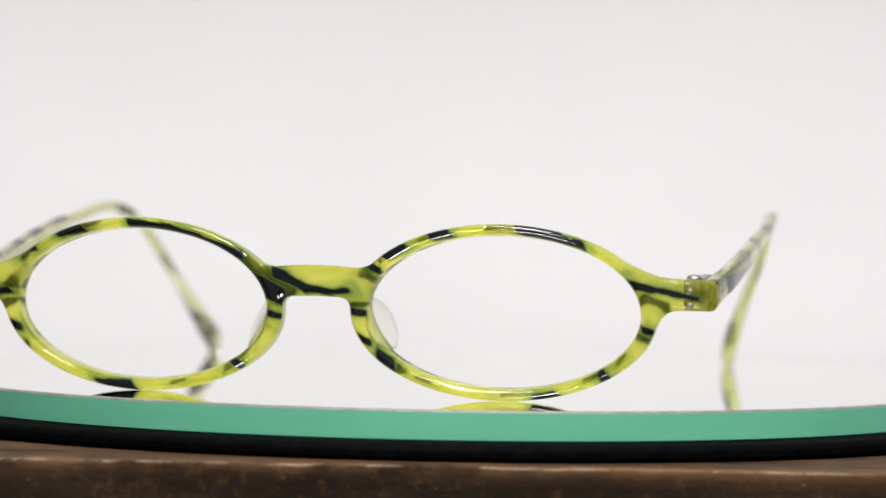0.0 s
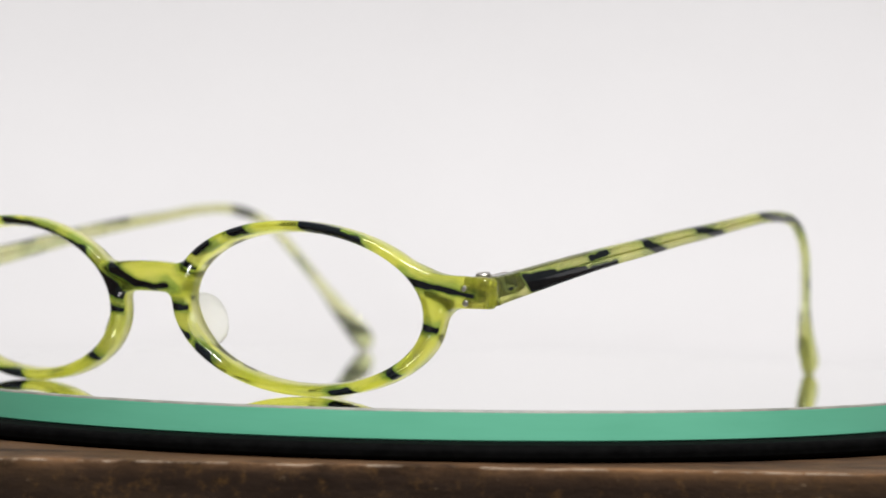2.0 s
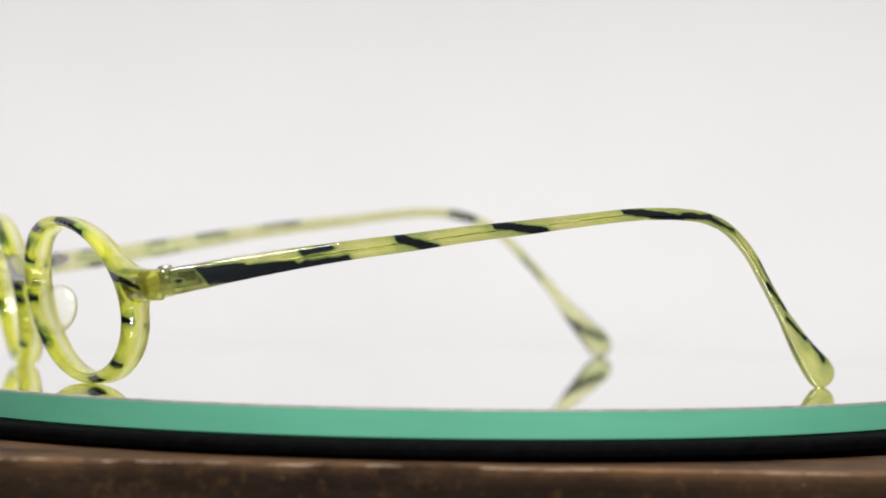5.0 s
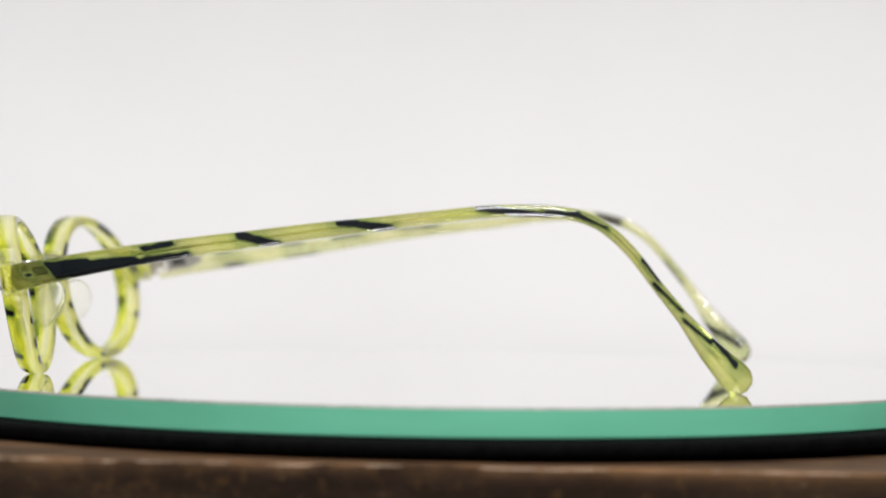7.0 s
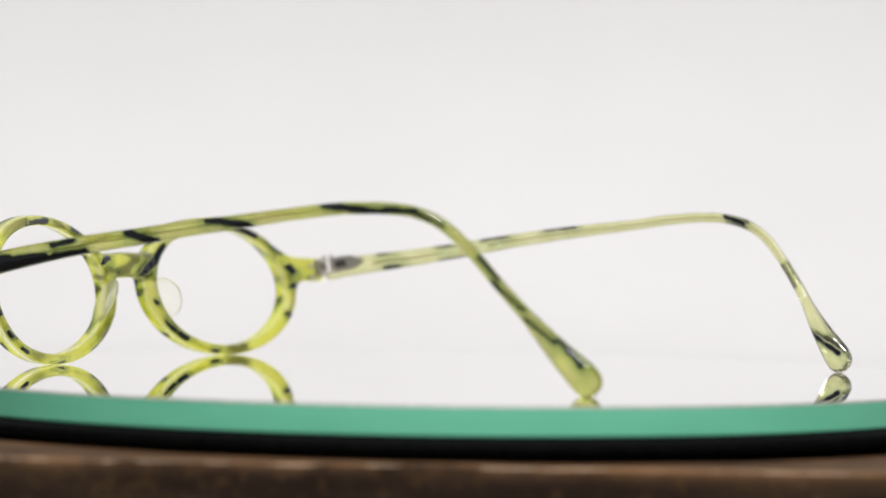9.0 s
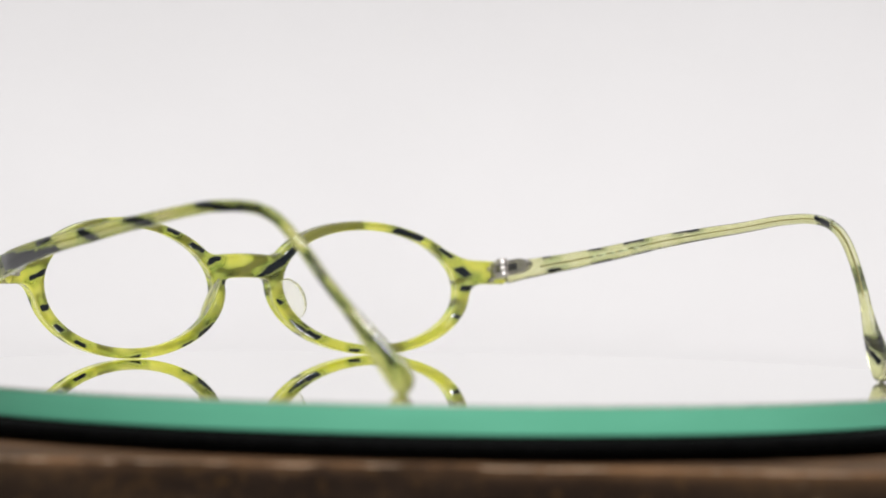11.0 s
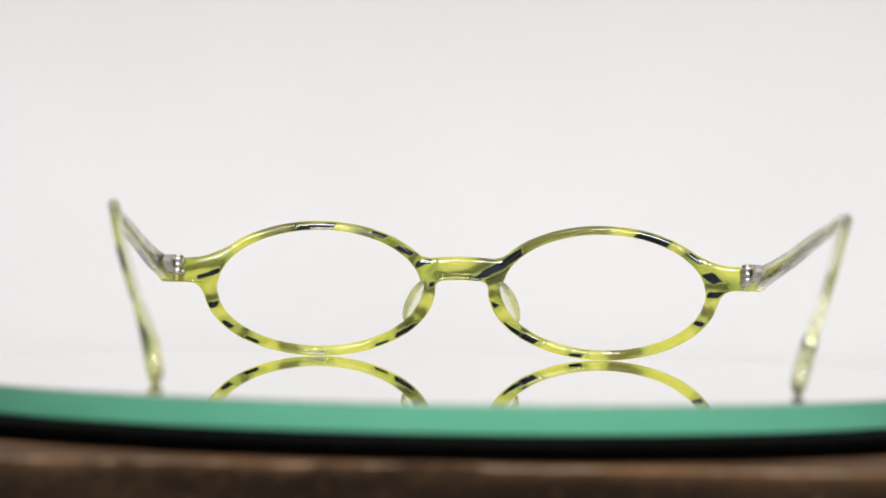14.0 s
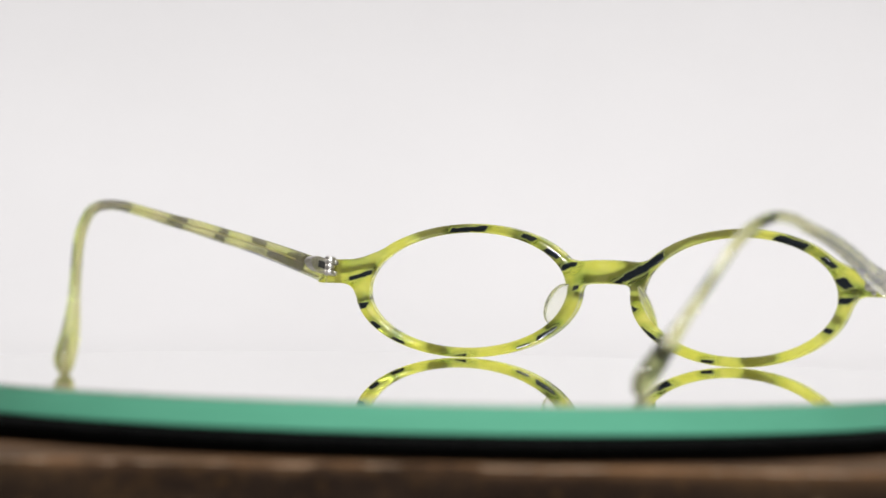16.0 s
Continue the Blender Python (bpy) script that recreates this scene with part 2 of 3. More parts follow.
# ---- turntable ----
def turntable():
    base = new("turntable")
    base.location = (0, 0, DISC_Z)
    tagged(base, "round mirror turntable with green glass edge and black base", "turntable")
    R, T = 108.0, 5.35
    prof = [(0, 0)] + [(r, 0) for r in (30, 60, 90, 104, R - 0.62)] + [(R - 0.5, 0), (R - 0.3, -0.06), (R - 0.08, -0.22), (R, -0.45), (R, -0.55), (R, -T + 0.3), (R, -T + 0.22), (R - 0.2, -T), (60, -T), (0, -T)]
    bm = bmesh.new()
    rows = lathe(bm, [(r * MM, z * MM) for r, z in prof], 360)
    for k, row in enumerate(rows):
        for f in row:
            f.material_index = 0 if k < 6 else 2 if k < 9 else 1
            f.smooth = k > 5
    part("mirror_disc", bm, [M_MIRROR, M_EDGE, M_GROUND], base, "mirror glass disc with a polished green edge", flat=True)
    bm = bmesh.new()
    z0, RP = -T - 0.02, 115.5
    prof = [(0, z0), (60, z0), (RP - 1.4, z0), (RP - 0.7, z0 - 0.15), (RP - 0.2, z0 - 0.6), (RP, z0 - 1.2), (RP, z0 - 1.3), (RP, -7.4), (RP, -7.5), (RP - 0.4, -8.0), (RP - 1.2, -8.28), (60, -8.28), (0, -8.28)]
    lathe(bm, [(r * MM, z * MM) for r, z in prof], 360)
    part("platter", bm, M_BLACK, base, "black rubber platter under the glass")
    return base


TURNTABLE = turntable()

# ---- eyeglasses: built in millimetres, x to the wearer's left, y to the ear, z up from the disc ----
LIFT = 31.2
PSI, OFF_X, OFF_Y = math.radians(-11.6), -17.08, -56.95


def placed(p):
    """From the frame's own millimetres to the turntable's metres."""
    x, y, z = p
    c, s = math.cos(PSI), math.sin(PSI)
    return ((OFF_X + c * x - s * y) * MM, (OFF_Y + s * x + c * y) * MM, (z + LIFT) * MM)


# Dark streaks in the sheet: from (a, b) to (c, d), half width; the front layer and the back layer.
FRONT_LEFT = [(55.5, -9.8, 59.2, -10.4, 0.7), (59.2, -10.4, 67.5, -12.2, 0.5), (58.0, -17.8, 60.2, -18.5, 0.6), (50.6, -25.8, 51.7, -27.2, 0.9),
              (39.5, -30.5, 42.5, -29.7, 0.9), (36.7, -0.2, 43.5, -1.7, 1.1), (43.5, -1.7, 47.5, -3.0, 0.7), (21.5, -1.8, 23.9, -1.3, 1.0),
              (13.3, -5.7, 16.1, -3.9, 0.8), (9.5, -6.9, 11.9, -8.2, 0.8), (6.1, -15.4, 9.4, -15.9, 0.6), (8.3, -20.3, 9.9, -21.0, 0.6), (11.6, -23.4, 13.8, -25.0, 1.0)]
FRONT_BRIDGE = [(-7.1, -8.9, -5.3, -9.7, 1.0), (-5.3, -9.7, -1.9, -11.4, 0.8), (-1.9, -11.4, 2.7, -12.2, 0.7), (2.7, -12.2, 6.3, -11.8, 0.5)]
FRONT_RIGHT = [(-10.1, -11.2, -6.4, -13.0, 1.7), (-10.0, -16.1, -6.4, -16.8, 0.6), (-15.9, -24.9, -14.0, -25.9, 0.8), (-40.6, -30.5, -35.6, -30.5, 1.4),
               (-33.9, -0.8, -27.3, -1.6, 1.0), (-27.3, -1.6, -20.9, -3.4, 1.1), (-20.9, -3.4, -13.4, -5.8, 0.8), (-48.7, -2.3, -44.1, -1.7, 1.1),
               (-56.7, -6.1, -53.9, -5.3, 0.9), (-62.0, -13.7, -58.9, -13.4, 0.7), (-59.6, -19.3, -57.2, -20.0, 0.8)]
BACK_LEFT = [(61.6, -13.2, 56.8, -11.7, 0.7), (58.8, -19.8, 57.2, -19.4, 0.8), (55.3, -23.5, 53.7, -24.5, 0.8), (50.0, -27.1, 47.3, -28.2, 0.7),
             (38.0, -31.2, 32.5, -30.7, 0.5), (19.7, -28.6, 17.3, -27.8, 0.7), (15.1, -26.2, 11.2, -24.1, 0.8), (7.4, -14.2, 4.9, -13.6, 0.7),
             (10.6, -9.4, 7.6, -8.5, 0.8), (15.1, -5.4, 12.2, -6.9, 0.8), (21.2, -2.1, 18.4, -3.0, 0.8), (38.5, -1.4, 30.6, -0.6, 0.9)]
BACK_RIGHT = [(-41.7, -2.0, -47.5, -3.7, 1.4), (-53.5, -5.9, -55.7, -7.7, 0.8), (-57.8, -10.8, -59.4, -12.1, 1.2), (-57.9, -15.4, -66.3, -14.8, 0.8),
              (-13.5, -6.4, -9.6, -9.2, 1.1), (-9.6, -9.2, -5.0, -11.5, 1.1), (-5.0, -11.5, -2.0, -13.4, 0.8), (-6.8, -18.3, -8.2, -18.8, 0.7),
              (-9.8, -23.4, -12.9, -25.4, 1.1), (-14.5, -26.0, -16.8, -27.0, 1.1), (-25.5, -30.2, -27.8, -30.3, 0.8), (-54.4, -21.8, -56.2, -22.3, 0.7)]
TEMPLE_LEFT = [(-13.2, -10.4, -10.8, -11.0, 0.4), (-6.6, -9.7, 0.0, -9.0, 1.7), (0.0, -9.0, 9.0, -7.9, 1.3), (9.0, -8.1, 18.8, -6.5, 0.8), (10.4, -5.5, 15.7, -4.4, 0.6),
               (28.1, -2.6, 35.9, -4.6, 0.9), (46.7, 0.0, 57.0, -1.1, 0.8), (72.5, 2.9, 84.7, 1.7, 0.7), (84.7, 2.3, 91.0, 2.0, 0.6), (91.0, 1.8, 96.3, -0.6, 0.4),
               (102.7, -6.3, 105.9, -10.2, 0.4), (104.8, -10.7, 110.1, -15.8, 0.4), (110.2, -17.3, 115.4, -21.5, 0.4), (115.9, -20.7, 120.2, -25.8, 0.6)]
TEMPLE_RIGHT = [(-1.0, -7.5, 1.5, -7.2, 0.5), (1.0, -10.8, 5.0, -10.2, 0.5), (14.0, -5.4, 18.0, -5.0, 0.5), (16.0, -9.0, 22.0, -7.8, 0.5), (26.0, -3.6, 32.0, -2.8, 0.5),
                (42.0, -1.2, 50.0, -0.3, 0.5), (88.0, 2.4, 93.0, 1.0, 0.6), (104.0, -8.4, 108.0, -13.2, 0.2), (112.0, -22.0, 121.5, -27.0, 0.6)]


def streak_distance(u, v, rows):
    """Signed distance in millimetres to the nearest streak."""
    best = np.full(u.shape, 9.0)
    for a, b, c, d, w in rows:
        n = math.hypot(c - a, d - b)
        du, dv = (c - a) / n, (d - b) / n
        along, across = (u - (a + c) / 2) * du + (v - (b + d) / 2) * dv, (v - (b + d) / 2) * du - (u - (a + c) / 2) * dv
        end = np.abs(along + 0.7 * across) - n / 2 - 0.8 * w
        q, p = np.abs(across) - w + 0.25, end * 0.82 + 0.25
        best = np.minimum(best, np.hypot(np.maximum(q, 0), np.maximum(p, 0)) + np.minimum(np.maximum(q, p), 0) - 0.25)
    return best


FACE_T = 5.2   # thickness of the front


def face_y(x, z):
    """The front surface of the frame: curved round the face, leaning forward at the top."""
    return -27.4 + np.where(x > 0, 0.0022, 0.0013) * x * x - 0.205 * (z + 16)


def ellipse_d(x, z, a, b):
    k0 = np.hypot(x / a, z / b)
    k1 = np.hypot(x / a ** 2, z / b ** 2) + 1e-9
    return k0 * (k0 - 1) / k1


def box_d(x, z, hx, hz, r):
    qx, qz = np.abs(x) - hx + r, np.abs(z) - hz + r
    return np.hypot(np.maximum(qx, 0), np.maximum(qz, 0)) + np.minimum(np.maximum(qx, qz), 0) - r


def soft_min(a, b, k):
    h = np.clip(0.5 + 0.5 * (b - a) / k, 0, 1)
    return b + (a - b) * h - k * h * (1 - h)


def front_field(x, y, z):
    """Signed distance to the front: two oval rims, the bridge and the end pieces."""
    ax, s = np.abs(x), y - face_y(x, z)
    f = np.clip(s / FACE_T, 0, 1)
    zc = -15.35
    out = ellipse_d(ax - 33.25, z - zc, 27.0, 15.8)
    arch = -10.55 - 0.012 * x * x * 0.6
    bridge = box_d(x, z - arch - 0.3, 9.5, 2.8, 0.8)
    lug = box_d(ax - 63.6, z + 11.5 + (ax - 63.6) * 0.02, 7.2, 2.95 - 0.02 * (ax - 60), 1.4)
    out = soft_min(soft_min(out, bridge, 2.2), lug, 4.2)
    hole = ellipse_d(ax - 33.35, z - zc - 0.1, 24.35 - 0.8 * f, 14.0 - 0.6 * f)
    d2 = np.maximum(out, -hole)
    r = 1.4
    q1, q2 = d2 + r, np.abs(s - FACE_T / 2) - FACE_T / 2 + r
    solid = np.hypot(np.maximum(q1, 0), np.maximum(q2, 0)) + np.minimum(np.maximum(q1, q2), 0) - r
    return np.maximum(solid, y + 15.2 - 1.2 * np.maximum(0, 68.5 - ax))


def net_mesh(name, field, lo, hi, step):
    """A smooth quad mesh of field = 0, drawn straight from the formula by dual cells."""
    ax = [np.arange(a, b + step, step) for a, b in zip(lo, hi)]
    g = np.meshgrid(*ax, indexing="ij")
    val = field(*g)
    inside = val < 0
    n = [len(a) - 1 for a in ax]
    total, count = np.zeros((*n, 3)), np.zeros(n)
    corner = [(i, j, k) for i in (0, 1) for j in (0, 1) for k in (0, 1)]

    def sl(c):
        return tuple(slice(o, o + m) for o, m in zip(c, n))
    for c in corner:
        for axis in range(3):
            if c[axis] == 0:
                e = list(c)
                e[axis] = 1
                va, vb = val[sl(c)], val[sl(e)]
                cross = (va < 0) != (vb < 0)
                k = np.where(cross, va / np.where(va == vb, 1, va - vb), 0)
                for m in range(3):
                    base = g[m][sl(c)]
                    total[..., m] += np.where(cross, base + (k * step if m == axis else 0), 0)
                count += cross
    used = count > 0
    index = np.full(n, -1)
    index[used] = np.arange(used.sum())
    pts = total[used] / count[used][:, None]
    for _ in range(3):
        e = 1e-3
        f0 = field(*pts.T)
        grad = np.stack([(field(*(pts + np.eye(3)[m] * e).T) - f0) / e for m in range(3)], 1)
        pts = pts - (f0 / np.maximum((grad ** 2).sum(1), 0.2))[:, None] * grad
    quads = []
    for axis in range(3):
        b, c = [m for m in range(3) if m != axis]
        lo_i = [slice(1, m) for m in n]
        lo_i[axis] = slice(0, n[axis])
        hi_i = list(lo_i)
        hi_i[axis] = slice(1, n[axis] + 1)
        a_in, b_in = inside[tuple(lo_i)], inside[tuple(hi_i)]
        where = np.argwhere(a_in != b_in)
        first = a_in[tuple(where.T)]
        for m in range(3):
            if m != axis:
                where[:, m] += 1
        offs = [(0, 0), (-1, 0), (-1, -1), (0, -1)]
        cells = []
        for ob, oc in offs:
            w = where.copy()
            w[:, b] += ob
            w[:, c] += oc
            cells.append(index[tuple(w.T)])
        q = np.stack(cells, 1)
        if axis == 1:
            first = ~first
        q[~first] = q[~first][:, ::-1]
        quads.append(q)
    quads = np.concatenate(quads)
    me = bpy.data.meshes.new(name)
    me.from_pydata([placed(p) for p in pts], [], quads[:, ::-1].tolist())
    bm = bmesh.new()
    bm.from_mesh(me)
    bmesh.ops.recalc_face_normals(bm, faces=bm.faces)
    bm.to_mesh(me)
    bm.free()
    return me, pts


def set_streaks(me, values, layer):
    """Distance to the dark streaks, and the depth in the laminate: 0 outside, 1 on the side of the face."""
    me.attributes.new("streak", "FLOAT", "POINT").data.foreach_set("value", values.astype(np.float32))
    me.attributes.new("layer", "FLOAT", "POINT").data.foreach_set("value", layer.astype(np.float32))


def frame_front(parent):
    me, p = net_mesh("front", front_field, (-74, -30, -33), (74, -9, 2.5), 0.42)
    x, y, z = p.T
    f = (y - face_y(x, z)) / FACE_T
    outer = streak_distance(x, z, FRONT_LEFT + FRONT_BRIDGE + FRONT_RIGHT) + 9 * np.clip((f - 0.34) / 0.2, 0, 1)
    inner = streak_distance(x, z, BACK_LEFT + BACK_RIGHT) + 0.1 + 9 * np.clip((0.9 - f) / 0.2, 0, 1)
    dist = np.minimum(np.minimum(outer, inner), 9.0)
    set_streaks(me, dist, f)
    ob = part_mesh("front", me, M_FRONT, parent, "lime green acetate front with black streaks, two oval rims")
    ob.location = placed((47, -20, -16))   # its origin lies on the rim of the wearer's left lens
    me.transform(Matrix.Translation(-ob.location))
    return ob


PATH_LEFT = [(69.4, -15.1, -11.35), (70.0, -8.7, -10.1), (71, -2.7, -8.8), (71.8, 8.6, -6.7), (72.2, 20, -4.9), (72.3, 31, -3.4), (72.5, 42, -1.8), (72.6, 53, -0.45), (72.5, 64, 1.0),
             (72, 74.5, 2.2), (71.2, 81, 2.45), (70.6, 85, 2.4), (69.9, 90.3, 1.8), (69, 95.4, -0.3), (67.6, 100.5, -4.8), (65.2, 105.6, -11.3), (62.5, 110.7, -17.6), (60.2, 115.6, -23.5), (58.8, 119.9, -28.0), (58.4, 122.2, -30.7)]
PATH_RIGHT = [(-69.4, -15.1, -11.6), (-69.8, -9.0, -10.6), (-71, 6, -8.5), (-72.5, 21, -6.1), (-73.5, 35.5, -3.6), (-74.3, 50, -1.5), (-74.8, 64, 0.2), (-75.0, 74, 1.6), (-74.8, 83, 2.2), (-74.2, 89.5, 1.7),
              (-73.0, 94.8, 0.1), (-71.6, 99.2, -2.6), (-70.0, 103.4, -6.8), (-67.4, 108.8, -13.2), (-64.0, 114.9, -21.3), (-61.5, 120.6, -28.0), (-60.9, 122.6, -30.7)]


def spline(points, n):
    """Catmull-Rom through the points, n places at even arc length."""
    p = np.array(points, float)
    p = np.vstack([2 * p[0] - p[1], p, 2 * p[-1] - p[-2]])
    dense = []
    for i in range(1, len(p) - 2):
        for k in np.linspace(0, 1, 24, endpoint=False):
            a, b, c, d = p[i - 1:i + 3]
            dense.append(0.5 * (2 * b + (c - a) * k + (2 * a - 5 * b + 4 * c - d) * k * k + (3 * b - a - 3 * c + d) * k ** 3))
    dense = np.array(dense + [p[-2]])
    s = np.concatenate([[0], np.cumsum(np.linalg.norm(np.diff(dense, axis=0), axis=1))])
    t = np.linspace(0, s[-1], n)
    return np.stack([np.interp(t, s, dense[:, m]) for m in range(3)], 1), t


def temple(parent, path, side, streaks, mat, label):
    """A swept arm: flat oblong by the hinge, slim at the ear bend, a drop-shaped tip."""
    n, m = 320, 28
    c, s = spline(path, n)
    L = s[-1]
    tip = L - s
    hh = np.interp(s, [0, 4, 30, 60, 80, 100, L - 28, L - 19, L - 10, L - 4.5, L], [2.6, 2.4, 1.85, 1.5, 1.25, 1.15, 1.05, 1.25, 2.3, 3.0, 2.9])
    ww = np.interp(s, [0, 4, 40, 80, 100, L - 20, L - 8, L], [1.35, 1.45, 1.35, 1.2, 1.15, 1.1, 1.75, 1.6])
    end = np.sqrt(np.clip(1 - np.clip(1 - tip / 3.0, 0, 1) ** 2, 0, 1))
    start = np.clip(0.8 + s / 1.5, 0, 1)
    hh, ww = hh * end * start, ww * end * start
    tang = np.gradient(c, axis=0)
    tang /= np.linalg.norm(tang, axis=1)[:, None]
    out = np.array([side, 0, 0.0]) - tang * (tang @ np.array([side, 0, 0.0]))[:, None]
    out /= np.linalg.norm(out, axis=1)[:, None]
    up = np.cross(tang, out)
    up *= np.sign(up[:, 2:3] + 1e-9)
    ang = np.arange(m) * 2 * math.pi / m
    power = np.interp(s, [0, 50, 90, L], [0.45, 0.55, 0.85, 0.9])[:, None]
    ca, sa = np.cos(ang)[None], np.sin(ang)[None]
    cu, su = np.sign(ca) * np.abs(ca) ** power, np.sign(sa) * np.abs(sa) ** power
    pts = c[:, None] + out[:, None] * (cu * ww[:, None])[..., None] + up[:, None] * (su * hh[:, None])[..., None]
    flat = pts.reshape(-1, 3)
    faces = [(i * m + j, i * m + (j + 1) % m, (i + 1) * m + (j + 1) % m, (i + 1) * m + j) for i in range(n - 1) for j in range(m)]
    faces += [tuple(range(m)), tuple(range((n - 1) * m, n * m))]
    me = bpy.data.meshes.new("temple")
    me.from_pydata([placed(p) for p in flat], [], faces)
    bm = bmesh.new()
    bm.from_mesh(me)
    bmesh.ops.recalc_face_normals(bm, faces=bm.faces)
    bm.to_mesh(me)
    bm.free()
    depth = (0.5 - 0.5 * cu * np.ones_like(su)).reshape(-1)
    reach = np.interp(flat[:, 1], [90, 104], [0.72, 0.38]) if side > 0 else 2.0   # how deep the streaks go into the sheet
    set_streaks(me, np.minimum(streak_distance(flat[:, 1], flat[:, 2], streaks) + 9 * np.clip((depth - reach) / 0.2, 0, 1), 9.0), depth)
    arm = part_mesh("temple", me, mat, parent, label)
    lo, hi, k = 26, int(n * 0.86), 8
    cs = np.arange(k) * 2 * math.pi / k
    wire = c[lo:hi, None] + out[lo:hi, None] * (0.12 * np.cos(cs))[None, :, None] + up[lo:hi, None] * ((0.09 * hh[lo:hi, None]) * np.sin(cs)[None])[..., None]
    cnt = hi - lo
    faces = [(i * k + j, i * k + (j + 1) % k, (i + 1) * k + (j + 1) % k, (i + 1) * k + j) for i in range(cnt - 1) for j in range(k)]
    faces += [tuple(range(k)), tuple(range((cnt - 1) * k, cnt * k))]
    me = bpy.data.meshes.new("core_wire")
    me.from_pydata([placed(p) for p in wire.reshape(-1, 3)], [], faces)
    part_mesh("core_wire", me, M_WIRE, arm, "thin metal core wire")
    return arm


def blob(rx, ry, rz, m, useg=28, vseg=16, power=1.0):
    """A rounded pad in millimetres, turned by m."""
    bm = bmesh.new()
    bmesh.ops.create_uvsphere(bm, u_segments=useg, v_segments=vseg, radius=1)
    for v in bm.verts:
        q = Vector([math.copysign(abs(a) ** power, a) * r for a, r in zip(v.co, (rx, ry, rz))])
        v.co = placed(m @ q)
    return bm


def local_boxes(m, boxes):
    """Bevelled boxes (lo, hi, bevel) in millimetres, set by m."""
    bm = bmesh.new()
    for lo, hi, bev in boxes:
        box(bm, lo, hi, bev)
    for v in bm.verts:
        v.co = placed(m @ v.co)
    return bm


def rod(m, r, h, n=20):
    bm = bmesh.new()
    lathe(bm, [(0, h / 2), (r * 0.8, h / 2), (r, h / 2 - r * 0.2), (r, -h / 2 + r * 0.2), (r * 0.8, -h / 2), (0, -h / 2)], n)
    for v in bm.verts:
        v.co = placed(m @ v.co)
    return bm


def knuckles(m):
    """Three interlocked barrels on one pin, with a thin groove between each two."""
    bm = bmesh.new()
    rows = [(0, 2.0)]
    for k in range(3):
        top = 2.0 - 1.32 * k
        rows += [(1.05, top), (1.25, top - 0.12), (1.25, top - 1.06), (1.05, top - 1.16), (0.8, top - 1.18), (0.8, top - 1.3)]
    lathe(bm, rows[:-2] + [(0, -1.8)], 24)
    for v in bm.verts:
        v.co = placed(m @ v.co)
    return bm


def pointed_leaf(m):
    """A plate on the arm that narrows to a rounded point away from the knuckle."""
    bm = bmesh.new()
    edge = [(0.3, 1.8), (5.2, 1.75), (6.6, 1.45), (7.8, 0.95), (8.7, 0.35)]
    edge += [(y, -z) for y, z in reversed(edge)]
    face = bm.faces.new([bm.verts.new((-0.9, y, z)) for y, z in edge])
    made = bmesh.ops.extrude_face_region(bm, geom=[face])
    bmesh.ops.translate(bm, vec=(1.8, 0, 0), verts=[v for v in made["geom"] if isinstance(v, bmesh.types.BMVert)])
    bmesh.ops.bevel(bm, geom=bm.edges[:], offset=0.18, segments=2, affect="EDGES")
    for v in bm.verts:
        v.co = placed(m @ v.co)
    return bm


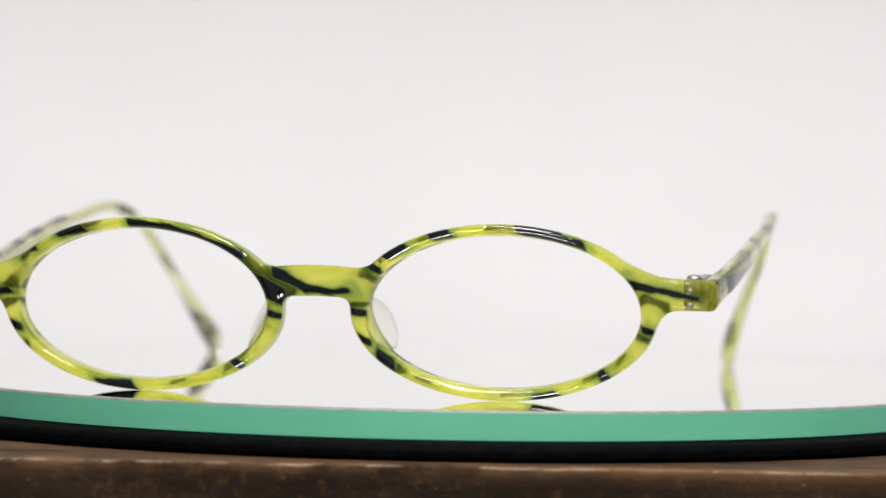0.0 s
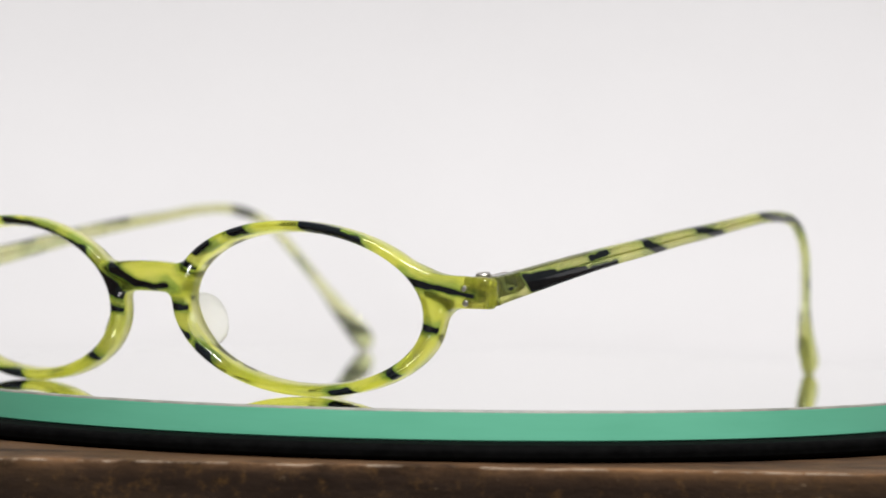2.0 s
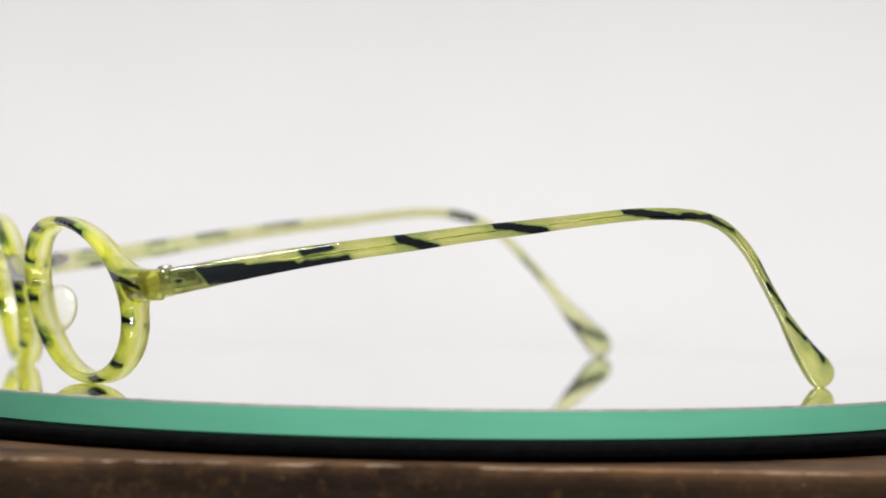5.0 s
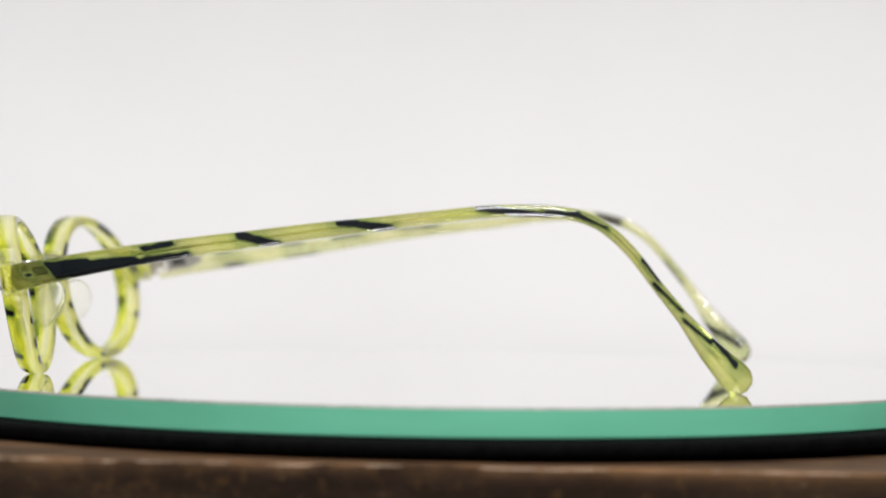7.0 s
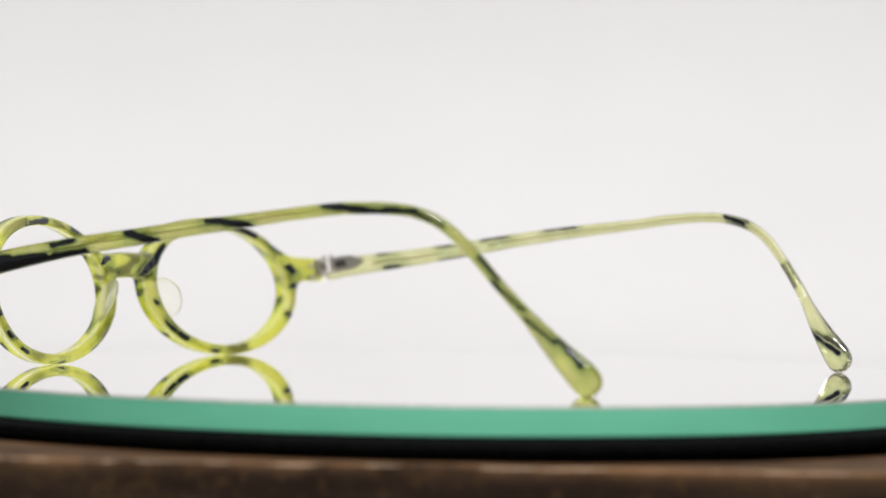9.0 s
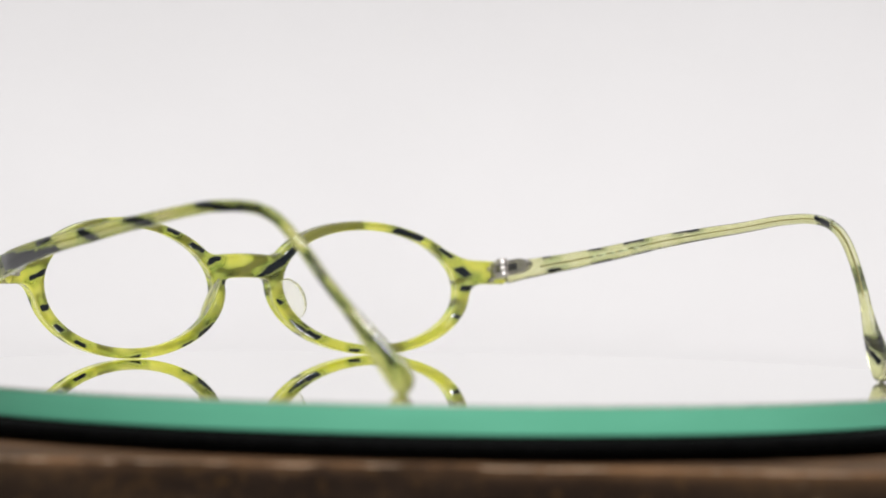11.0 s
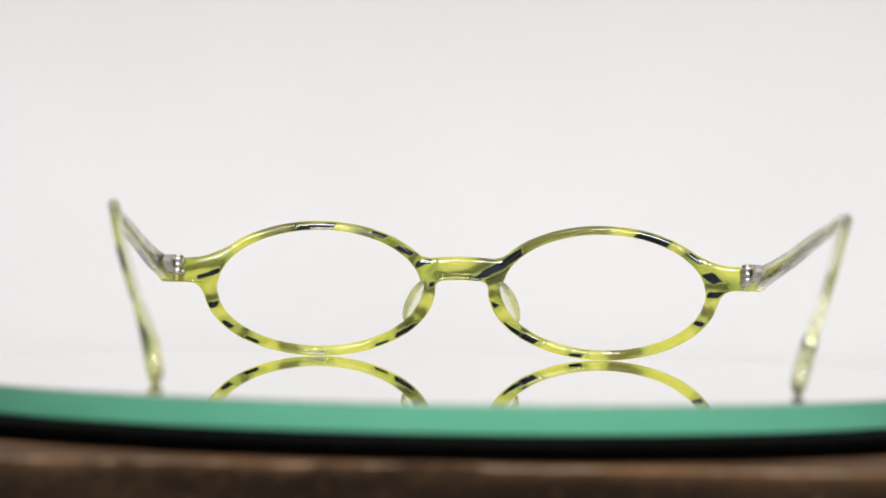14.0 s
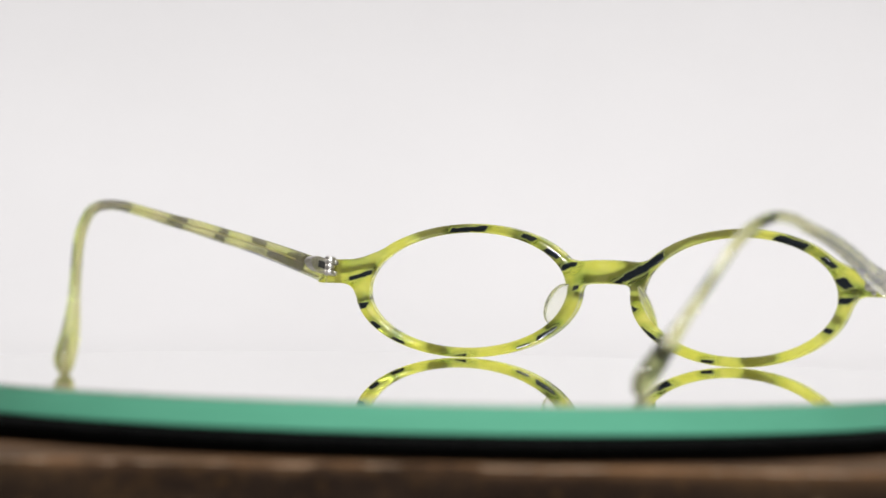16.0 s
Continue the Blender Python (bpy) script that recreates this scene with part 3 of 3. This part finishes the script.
def hinge(parent, side):
    """Nickel silver hinge behind the end piece: knuckles, a leaf on the temple with a dark block for its slot, a screw.
    """
    x, y, z = side * 66.2, -12.9, -10.7
    base = pose(x, y, z, 9, 0, -3 * side)
    h = part("hinge", knuckles(base), M_STEEL, parent, "nickel silver hinge")
    part("leaf", local_boxes(base, [((-1.6, -3.2, -1.9), (1.4, -0.3, -0.75), 0.3), ((-1.6, -3.2, 0.75), (1.4, -0.3, 1.9), 0.3),
                                    ((-1.5, -3.2, -1.7), (1.3, -1.6, 1.7), 0.2)]), M_STEEL, h)
    lm = base @ pose(side * 1.3, 0, 0.25)
    part("leaf", pointed_leaf(lm), M_STEEL, h, "pointed slotted hinge leaf", flat=True)
    # the leaf is uncut: a solid dark block gives the slot its shade
    part("slot_shade_block", local_boxes(lm, [((-1.0, 1.7, -0.8), (1.0, 4.8, 0.8), 0.05)]), M_SLOT_SHADE, h)
    part("screw", rod(base @ pose(0, 0, 2.25), 1.35, 0.8), M_STEEL, h)
    for rz in (-10.75, -13.3):
        part("rivet", rod(pose(side * 65.9, face_y(65.9, rz) + 0.8, rz, 90), 0.62, 1.7, 14), M_STEEL, h)
    return h


def eyeglasses():
    top = new("eyeglasses")
    top.location = (0, 0, DISC_Z)
    tagged(top, "lime green acetate eyeglasses with black streaks, standing open on a mirror", "eyeglasses")
    cam.data.dof.focus_object = frame_front(top)
    temple(top, PATH_LEFT, 1, TEMPLE_LEFT, M_TEMPLE, "pale lime acetate arm with black streaks")
    temple(top, PATH_RIGHT, -1, TEMPLE_RIGHT, M_TEMPLE_CLEAR, "nearly clear olive acetate arm with few black streaks")
    for side in (1, -1):
        m = pose(side * 11.0, -22.2, -18.0, 0, -side * 24, -side * 28)
        part("nose_pad", blob(1.0, 4.2, 5.3, m), M_PAD, top, "clear rounded nose pad")
        hinge(top, side)
    # worn print on the inner side of one arm: unreadable, plain bars
    for k, (y, w) in enumerate([(16.0, 2.2), (19.2, 2.6), (22.6, 1.6), (26.2, 3.4), (30.4, 2.0)]):
        z = -7.1 + (y - 16) * 0.155
        m = pose(-72.0 + 1.36 - (y - 16) * 0.072, y, z, 9)
        part("print_bar", local_boxes(m, [((-0.05, -w / 2, -0.25), (0.05, w / 2, 0.25), 0)]), M_PRINT, top)
    return top


EYEGLASSES = eyeglasses()


def motions():
    """The table turns at an even pace and carries the eyeglasses."""
    rows = [(0.25 * k, pose(0, 0, DISC_Z, 0, 0, -SPIN * 0.25 * k) @ pose(0, 0, 0, WOBBLE)) for k in range(65)]
    walk(TURNTABLE, rows)
    walk(EYEGLASSES, rows)


motions()
